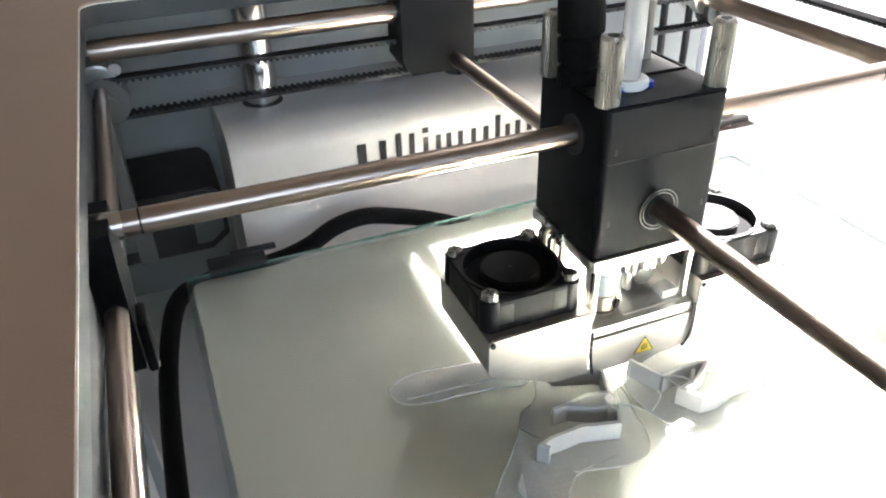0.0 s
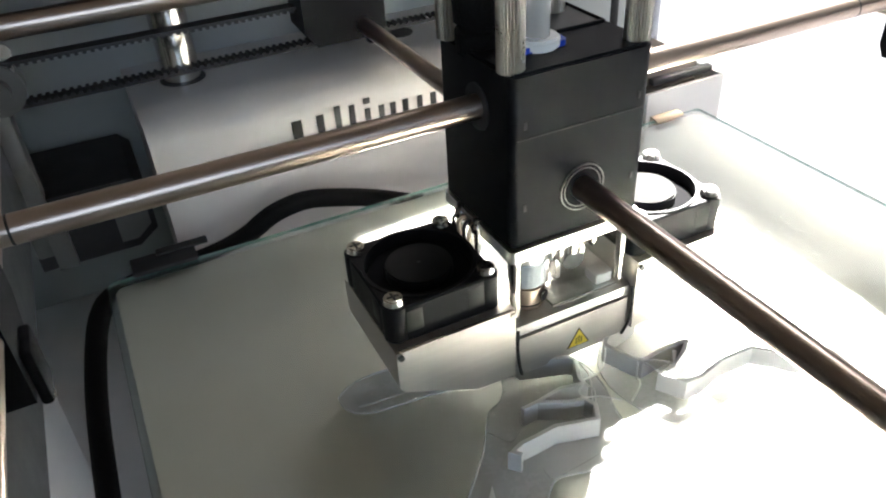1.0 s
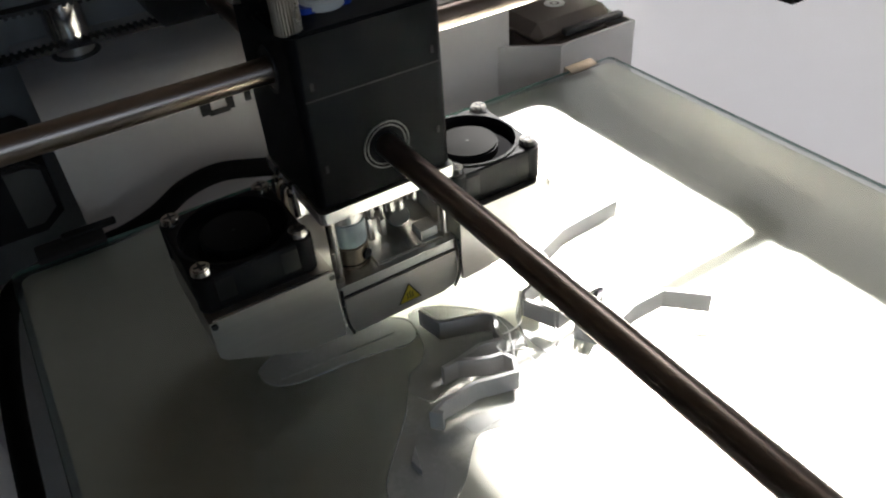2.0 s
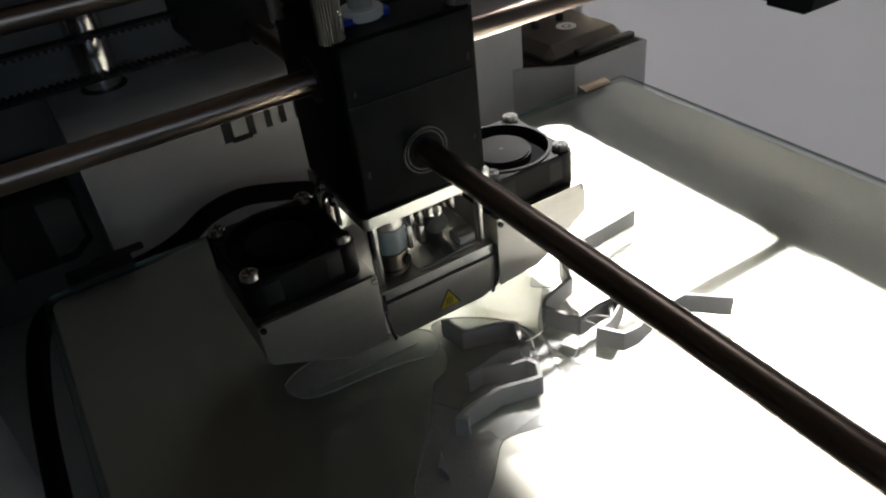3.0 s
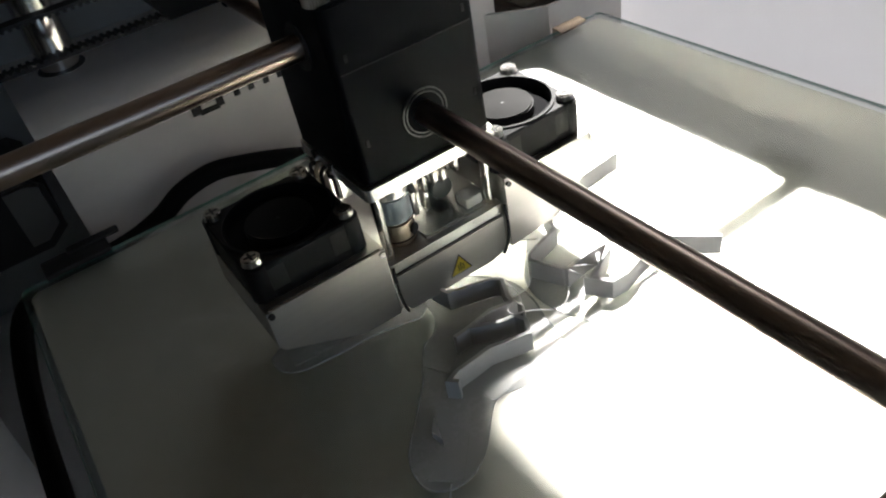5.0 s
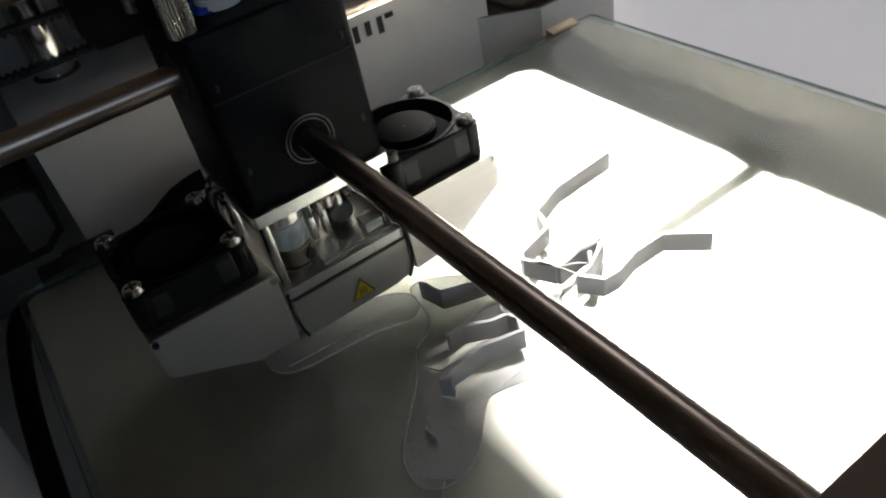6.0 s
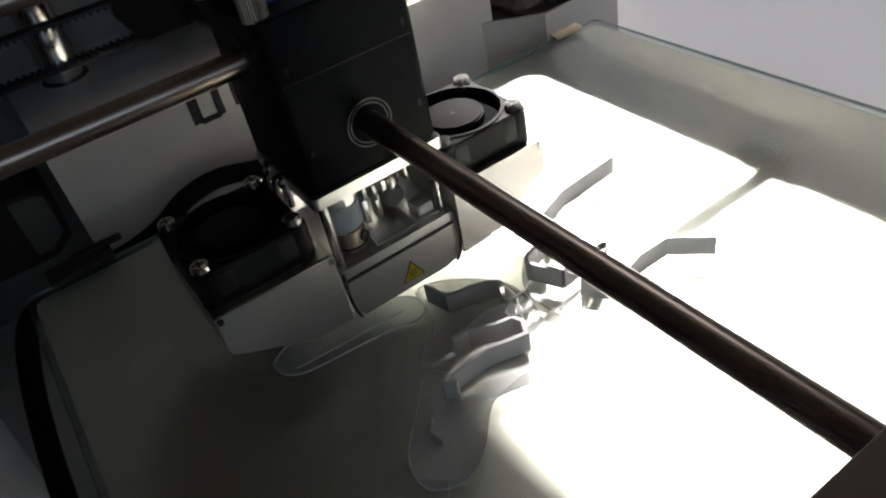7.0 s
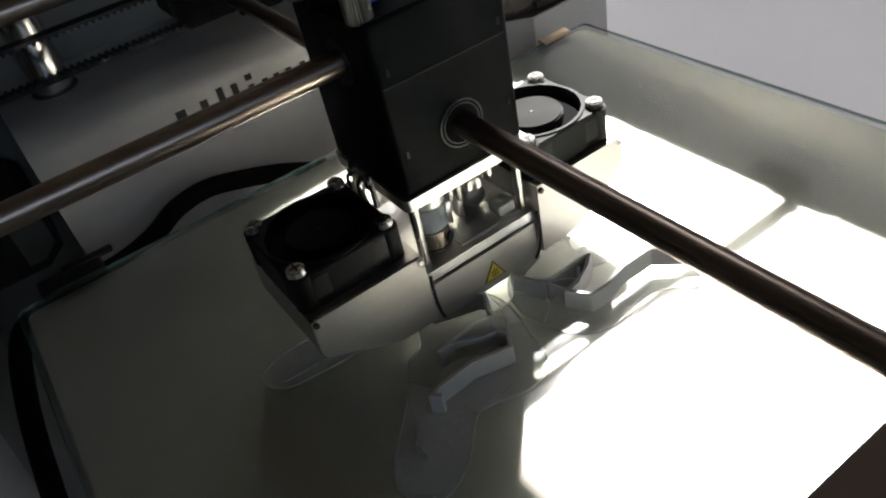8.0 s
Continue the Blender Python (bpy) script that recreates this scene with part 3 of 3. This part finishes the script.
def fan(h, cx, cy, z0):
    """Small square axial fan: frame with a round hole, recessed corners, hub, blades and four screws."""
    f = thing("fan", "", "")
    for key in list(f.keys()):
        del f[key]
    f.parent = h
    f["label"] = "black square cooling fan"
    z1 = z0 + 10
    bm = B()
    seg = 48
    sq, ci = [], []
    for i in range(seg):
        a = 2 * math.pi * (i + 0.5) / seg
        k = 14.8 / max(abs(math.cos(a)), abs(math.sin(a)))
        k = min(k, 18.6)
        sq.append((cx + k * math.cos(a), cy + k * math.sin(a)))
        ci.append((cx + 13.6 * math.cos(a), cy + 13.6 * math.sin(a)))
    loops = [[bm.verts.new(Vector((x, y, z)) * MM) for x, y in loop] for loop, z in ((ci, z0), (sq, z0), (sq, z1 - 0.5), ([(cx + (x - cx) * 0.975, cy + (y - cy) * 0.975) for x, y in sq], z1), (ci, z1))]
    for k in range(5):
        p, q = loops[k], loops[(k + 1) % 5]
        for i in range(seg):
            bm.faces.new((p[i], p[(i + 1) % seg], q[(i + 1) % seg], q[i]))
    bmesh.ops.recalc_face_normals(bm, faces=bm.faces)
    part("fan_frame", bm, FAN_BLACK, f)
    part("fan_lip", ring_mesh(B(), (cx, cy), 13.6, 14.5, z1, z1 + 0.5, 48), FAN_BLACK, f)
    part("back_web", rod_mesh(B(), (cx, cy, z0 + 0.3), (cx, cy, z0 + 1.2), 13.5, 40), INK_AND_SHADE, f)
    hub = part("hub", rod_mesh(B(), (cx, cy, z0 + 2), (cx, cy, z1 - 0.4), 8.6, 40, bevel=0.4), FAN_BLACK, f)
    part("hub_sticker", rod_mesh(B(), (cx, cy, z1 - 0.42), (cx, cy, z1 - 0.22), 8.3, 40), STICKER, hub, "round grey hub sticker")
    part("hub_pin", rod_mesh(B(), (cx, cy, z1 - 0.3), (cx, cy, z1 - 0.12), 0.5, 12), INK_AND_SHADE, hub)
    part("blade_sweep", ring_mesh(B(), (cx, cy), 8.7, 13.2, z1 - 3.2, z1 - 2.9, 40), FAN_MATT, f, "spinning fan blades smeared to a dark ring")
    for i in range(7):
        a = 2 * math.pi * i / 7
        bm = B()
        vs = []
        for r, da in ((8.4, 0.0), (13.0, 0.12)):
            for dz, dd in ((2.0, -0.28), (5.8, 0.28)):
                for th in (0, 0.6):
                    w = a + da + dd
                    vs.append(bm.verts.new(Vector((cx + r * math.cos(w), cy + r * math.sin(w), z0 + dz + th)) * MM))
        bmesh.ops.convex_hull(bm, input=vs)
        part("blade", bm, FAN_BLACK, f)
    # black patches paint the shade of recesses in the side walls, next to the screw posts
    for sx in (-1, 1):
        part("recess_shade", box_mesh(B(), cx + sx * 8.2 - 2.2, cx + sx * 8.2 + 2.2, cy - 14.86, cy - 14.4, z0 + 2.2, z1 - 1.6, 0.15), INK_AND_SHADE, f)
        part("recess_shade", box_mesh(B(), cx + sx * 14.4 - (0 if sx > 0 else 0.46), cx + sx * 14.4 + (0.46 if sx > 0 else 0), cy - 9, cy - 4.6, z0 + 2.2, z1 - 1.6, 0.15), INK_AND_SHADE, f)
    for sx in (-1, 1):
        for sy in (-1, 1):
            part("screw_post", rod_mesh(B(), (cx + sx * 12.1, cy + sy * 12.1, z0), (cx + sx * 12.1, cy + sy * 12.1, z1 + 0.15), 3.1, 20, bevel=0.3), FAN_BLACK, f)
            fan_screw(f, cx + sx * 12.1, cy + sy * 12.1, z1 + 0.15)
    return f


def duct(h, side, outline, x_fold):
    """Folded steel air duct under a fan, its front sheet tapering towards the nozzle."""
    d = part("duct", prism_mesh(B(), outline, -20.2, 13.5, "y"), SHEET, h, "folded stainless steel air duct")
    front = prism_mesh(B(), outline, -21.2, -20.3, "y")
    part("front_sheet", front, SHEET, d)
    xs = [x for x, z in outline]
    part("top_fold", rod_mesh(B(), (min(xs) + 1, -20.6, 29.6), (max(xs) - 1, -20.6, 29.6), 0.6, 10), STEEL_BRIGHT, d)
    for x in (min(xs) + 1.0, max(xs) - 1.0):
        part("rivet", rod_mesh(B(), (x, -21.9, 28.8), (x, -21.1, 28.8), 0.8, 12), INK_AND_SHADE if x == min(xs) + 1.0 else STEEL_BRIGHT, d)


def knurled_nut(h, x, y):
    bm = B()
    pts = []
    for i in range(56):
        a = 2 * math.pi * i / 56
        r = 3.1 if i % 2 else 2.82
        pts.append((x + r * math.cos(a), y + r * math.sin(a)))
    prism_mesh(bm, pts, 88.6, 105.4)
    n = part("knurled_nut", bm, NICKEL, h, "tall knurled thumb nut")
    part("nut_top", rod_mesh(B(), (x, y, 105.4), (x, y, 106.2), 2.8, 28, r2=2.4), NICKEL, n)
    part("bore", rod_mesh(B(), (x, y, 106.2), (x, y, 106.35), 1.4, 16), INK_AND_SHADE, n)


def print_head():
    h = thing("print_head", "black printer head with two fans and steel fan ducts", "print head", at=(HX, HY, 0))
    bm = prism_mesh(B(), rounded(-18.7, 18.7, -17.3, 17.3, 2.2, 6), 45, 89)
    rim = [e for e in bm.edges if abs(e.verts[0].co.z - e.verts[1].co.z) < 1e-7]
    bmesh.ops.bevel(bm, geom=rim, offset=0.7 * MM, segments=2, affect="EDGES")
    house = part("housing", bm, PLASTIC, h, "black moulded housing")
    part("seam", box_mesh(B(), -17, 17, -17.42, -17.2, 73.6, 73.9), INK_AND_SHADE, house)
    for x in (-15, 15.5):
        for z in (56, 77):
            part("peg_hole", box_mesh(B(), x - 0.4, x + 0.4, -17.5, -17.2, z - 0.9, z + 0.9, 0.1), INK_AND_SHADE, house)
    # slot in the lid, its inside shade a black sheet, with a raised rim
    part("lid_slot_shade", box_mesh(B(), 3, 16.5, 0, 15, 88.8, 89.3), INK_AND_SHADE, house, "black sheet for the shade inside the lid slot")
    for b in ((2.2, 17.3, -0.8, 0), (2.2, 17.3, 15, 15.8), (2.2, 3.0, 0, 15), (16.5, 17.3, 0, 15)):
        part("slot_rim", box_mesh(B(), *b, 88.9, 89.8, 0.2), PLASTIC, house)
    # bearing where the long rod enters the front, and its twin at the back
    for y, s in ((-17.3, -1), (17.3, 1)):
        for r0, r1, o, mat in ((5.9, 6.2, 0.4, MOTOR_GREY), (5.2, 5.9, 0.15, FAN_MATT), (4.95, 5.2, 0.35, MOTOR_GREY), (3.05, 4.95, 0.2, FAN_MATT)):
            bm = ring_mesh(B(), (0, 0), r0, r1, 0, o + 0.5, 36)
            bmesh.ops.transform(bm, verts=bm.verts, matrix=pose(1 * MM, (y - s * 0.5) * MM, 57 * MM, 90 if s < 0 else -90))
            part("bearing_ring", bm, mat, house)
    for x, s in ((-18.7, -1), (18.7, 1)):
        for r0, r1, o, mat in ((4.8, 5.6, 0.4, RUBBER), (3.05, 4.8, 0.25, INK_AND_SHADE)):
            bm = ring_mesh(B(), (0, 0), r0, r1, 0, o + 0.5, 36)
            bmesh.ops.transform(bm, verts=bm.verts, matrix=pose((x - s * 0.5) * MM, -2.5 * MM, 77 * MM, 0, 90 * s))
            part("bearing_ring", bm, mat, house)
    fan(h, -36.8, -3.0, 30)
    fan(h, 32.4, -4.0, 30.6)
    duct(h, -1, [(-51.8, 30), (-51.8, 19), (-50.6, 17.4), (-40, 12.6), (-31, 8.4), (-19.6, 8.0), (-19.6, 30)], -19)
    duct(h, 1, [(17.9, 30.5), (47.4, 30.5), (49.4, 28), (49.4, 20.5), (32, 9), (17.9, 8)], 18)
    # aluminium plates and the four slim posts between them
    bm = prism_mesh(B(), rounded(-19.2, 19.2, -18.4, 17.6, 1.6, 5), 41.6, 44.9)
    part("heat_plate", bm, ALU, h, "bright milled aluminium plate")
    part("lower_frame", prism_mesh(B(), rounded(-18.9, 17.6, -19.4, 16, 0.8, 3), 19.2, 22.2), ALU, h, "bright milled aluminium plate")
    for x, y in ((-16.6, -16.2), (15.6, -16.2), (-16.6, 13.5), (15.6, 13.5)):
        part("post", rod_mesh(B(), (x, y, 22), (x, y, 41.8), 1.35, 16), STEEL_BRIGHT, h)
    part("coupler", rod_mesh(B(), (-10.2, -11, 29.5), (-10.2, -11, 37.2), 4.9, 32, bevel=0.4), PTFE, h, "pale blue plastic coupler")
    part("coupler_cap", rod_mesh(B(), (-10.2, -11, 37.2), (-10.2, -11, 41.7), 4.9, 32), ALU, h)
    coupling = part("coupling", rod_mesh(B(), (-10.2, -11, 22.2), (-10.2, -11, 29.4), 4.6, 32, bevel=0.5), BRASS, h, "dull metal coupling with a round hole")
    part("coupling_hole", rod_mesh(B(), (-7.8, -15.2, 26.2), (-7.5, -15.75, 26.2), 1.5, 20), INK_AND_SHADE, coupling)
    part("coupling_groove", ring_mesh(B(), (-10.2, -11), 4.5, 4.68, 23.6, 24.1, 32), INK_AND_SHADE, coupling)
    # finned rear sheet and small hardware between the plates
    sheet = part("heat_sheet", box_mesh(B(), -5, 15, 5, 6.0, 22.2, 28), SHEET, h, "bent steel heat shield sheet")
    for i in range(6):
        x = -4.6 + 2.9 * i
        part("fin", box_mesh(B(), x, x + 1.3, -14 + 0.5 * i, 4, 34.6 - 1.8 * (i % 2), 41.6, 0.3), STEEL_BRIGHT, sheet)
        # black filler paints the shade between the fins
        part("fin_gap_shade", box_mesh(B(), x + 1.4, x + 3.0, -13.2 + 0.5 * i, 3, 36.4, 41.5, 0.2), INK_AND_SHADE, sheet)
    part("base_sheet", box_mesh(B(), -5.6, 15, -17, 4, 22.2, 22.8), ALU, h)
    for x in (-3.6, 0.2):
        part("fin_bar", box_mesh(B(), x, x + 1.7, -9, -6, 24, 31.5, 0.4), ALU, h)
    part("heater_cartridge", rod_mesh(B(), (6, -9, 28.2), (8, 3, 28.2), 3.2, 24, bevel=0.4), MOTOR_GREY, h, "grey metal heater cartridge")
    part("ceramic_block", box_mesh(B(), 8.5, 14, -16, -10.5, 22.8, 26.2, 0.8), COLLET, h, "small white block")
    for x, y, z in ((0.5, -15.2, 38.4), (3.5, -14.6, 37.4), (9, -12.4, 37.4), (12.5, -11.6, 38.6)):
        part("bolt", rod_mesh(B(), (x, y, z - 1.6), (x, y, z + 1.4), 1.5, 14, bevel=0.2), STEEL_BRIGHT, h)
    # front shield with the warning sticker
    shield = part("front_shield", prism_mesh(B(), [(-17.6, 18.2), (-17.4, 8), (-15.4, 5.4), (12, 5.4), (17, 7), (17, 18.2)], -19.6, -18.8, "y"), SHEET, h, "steel shield below the plates")
    # black filler paints the shade in the gap over the shield
    part("shield_gap_shade", box_mesh(B(), -17.4, 17, -18.7, -15, 17.2, 19.1), INK_AND_SHADE, shield)
    tri = [(-3.1, 8.2), (3.1, 8.2), (0, 13.6)]
    part("sticker_border", prism_mesh(B(), [(1.2 + x * 1.18, 10 + (z - 10) * 1.18) for x, z in tri], -19.72, -19.6, "y"), INK_AND_SHADE, shield)
    part("warning_sticker", prism_mesh(B(), [(1.2 + x, z) for x, z in tri], -19.82, -19.72, "y"), YELLOW, shield, "yellow triangular hot-surface warning sticker")
    for k in (-1, 0, 1):
        part("sticker_mark", sweep(B(), [(1.2 + k * 0.8 - 0.15, -19.86, 9.0), (1.2 + k * 0.8 + 0.15, -19.86, 9.7), (1.2 + k * 0.8 - 0.1, -19.86, 10.4), (1.2 + k * 0.8 + 0.1, -19.86, 11.0 + 0.5 * (k == 0))], 0.16, 6), INK_AND_SHADE, shield)
    part("nozzle", rod_mesh(B(), (-9, -4, 6.6), (-9, -4, 12), 0.6, 20, r2=4), BRASS, h, "brass nozzle")
    # hidden block, widened so that no sun slips under the head
    part("nozzle_block", box_mesh(B(), -17, 17, -18, 12, 9, 19, 0.8), ALU, h)
    for s, x in ((-1, -18.4), (1, 17.4)):
        part("wire_edge", sweep(B(), [(x, -20.4, 22), (x + 0.3 * s, -20.8, 16), (x - 0.4 * s, -20.6, 10), (x - 1.6 * s, -19.8, 5.8)], 0.45, 8), INK_AND_SHADE, h)
    # knurled nuts, feed tube, braided sleeve
    for x, y in ((-16.4, -13.4), (16.6, -13.4), (-17.6, 12.6), (11.6, 13.4)):
        knurled_nut(h, x, y)
    part("collet", rod_mesh(B(), (-4.6, -5, 89), (-4.6, -5, 91.6), 5.2, 32, bevel=0.5), COLLET, h, "white tube collet")
    part("collet_clip", prism_mesh(B(), rounded(-11, 1.6, -8.4, -1.5, 1.5, 4), 89.05, 90.4), CLIP_BLUE, h, "blue collet clip")
    # above the head both arc on unseen, routed to shade the glass behind
    part("feed_tube", sweep(B(), [(-4.6, -5, 91), (-4.6, -5, 110), (-4.4, -4.0, 135), (4, 10, 165), (36, 48, 195), (82, 98, 200), (117, 138, 190), (142, 177, 150), (150, 202, 90), (150, 203, 40)], 2.9, 20), TUBE, h, "milky plastic feed tube")
    part("wire_sleeve", sweep(B(), [(-13, 5, 87), (-13.6, 5.2, 100), (-14.2, 6, 120), (-13, 10, 160), (0, 35, 220), (34, 70, 252), (85, 123, 255), (120, 164, 215), (136, 198, 150), (140, 206, 90), (140, 206, 40)], 6.2, 20), CABLE, h, "thick black braided wire sleeve")
    for k, (dx, col) in enumerate(((0, COPPER), (1.4, RUBBER), (2.8, COPPER), (4.4, RUBBER))):
        part("fan_wire", sweep(B(), [(-22 + dx * 0.2, -2 + dx * 2.2, 38), (-21.4, -1 + dx * 2, 42), (-19.8, 0 + dx * 1.6, 43.4), (-18.8, 2 + dx, 41)], 0.55, 8), col, h, "thin fan wire")
    for y in (-2, 7):
        part("side_bolt", rod_mesh(B(), (-19.6, y, 36), (-19.6, y, 46), 0.9, 12), STEEL_BRIGHT, h)
        part("side_bolt_head", rod_mesh(B(), (-19.6, y, 42.6), (-19.6, y, 44), 1.7, 14), STEEL_BRIGHT, h)
    return h


head = print_head()


def x_rod():
    g = thing("cross_rod", "polished steel cross rod carrying the print head sideways", "rod", at=(0, HY, 0))
    part("rod", rod_mesh(B(), (-18, -2.5, 77), (268, -2.5, 77), 3, 32, bevel=0.3), STEEL, g)
    for x in (-4.5, 215):
        part("ring_mark", rod_mesh(B(), (x, -2.5, 77), (x + 0.5, -2.5, 77), 3.06, 32), INK_AND_SHADE, g)
    part("end_sleeve", rod_mesh(B(), (-21, -2.5, 77), (-8, -2.5, 77), 3.5, 28, bevel=0.3), STEEL_BRIGHT, g)
    s = part("slider", prism_mesh(B(), [(-15, 46), (-3, 46), (3, 50), (9, 58), (9, 72), (5, 80), (-12, 80), (-15, 72)], -19, -10.5, "x"), PLASTIC, g, "black plastic rail slider")
    part("slider_clamp", box_mesh(B(), -10.6, -8.2, -12, -2, 42, 56, 0.8), PLASTIC, s)
    part("clamp_screw", rod_mesh(B(), (-9.4, -8, 40.6), (-9.4, -8, 42.4), 1.3, 14, bevel=0.2), STEEL_BRIGHT, s)
    s = part("slider", prism_mesh(B(), [(-12, 50), (10, 50), (12, 54), (12, 78), (8, 82), (-10, 82), (-13, 78), (-13, 54)], 254, 280, "x"), PLASTIC, g, "black plastic rail slider")
    part("slider_foot", box_mesh(B(), 257, 275, -8, 8, 47, 50, 0.8), PLASTIC, s)
    return g


def y_rod():
    g = thing("long_rod", "polished steel rod running front to back through the print head", "rod", at=(HX, 0, 0))
    part("rod", rod_mesh(B(), (1, -252, 57), (1, 48, 57), 3, 32, bevel=0.3), STEEL, g)
    for y0, y1 in ((33, 51), (-259, -241)):
        outline = [(-18, 52), (6, 52), (10, 55), (10, 87), (7, 88), (-19, 88), (-22, 86), (-22, 58)]
        s = part("slider", prism_mesh(B(), outline, y0, y1, "y"), PLASTIC, g, "black plastic rail slider")
        for x in (-16, -2):
            part("slider_tab", box_mesh(B(), x, x + 5, y0 + 3, y1 - 3, 87.8, 90, 0.6), PLASTIC, s)
        part("slider_clip", box_mesh(B(), 2, 6, y0 - 1.2, y0 + 3, 49.6, 53, 0.5), PLASTIC, s)
    return g


xrod, yrod = x_rod(), y_rod()

HEAD_ROWS = [(0, 11.9, -2.0), (0.5, 0.5, 0.7), (1, 0, 0), (1.5, -6.8, 9.2), (1.7, -14.4, 14.0), (2.8, -21.9, 14.2), (3, -14, 13), (3.5, -3.4, 6.8), (4, 4.3, -4.1), (4.5, 4.9, -1.7),
             (4.7, -0.6, 0.9), (5.8, -27.5, 15.4), (6, -32.9, 15.8), (6.5, -34.8, 14.9), (7, -19.4, 13.8), (7.5, -5.9, 9.0), (8, 2.4, -1.7)]


def motions():
    walk(head, [(t, pose((HX + x) * MM, (HY + y) * MM, 0)) for t, x, y in HEAD_ROWS])
    walk(xrod, [(t, pose(0, (HY + y) * MM, 0)) for t, x, y in HEAD_ROWS])
    walk(yrod, [(t, pose((HX + x) * MM, 0, 0)) for t, x, y in HEAD_ROWS])


motions()
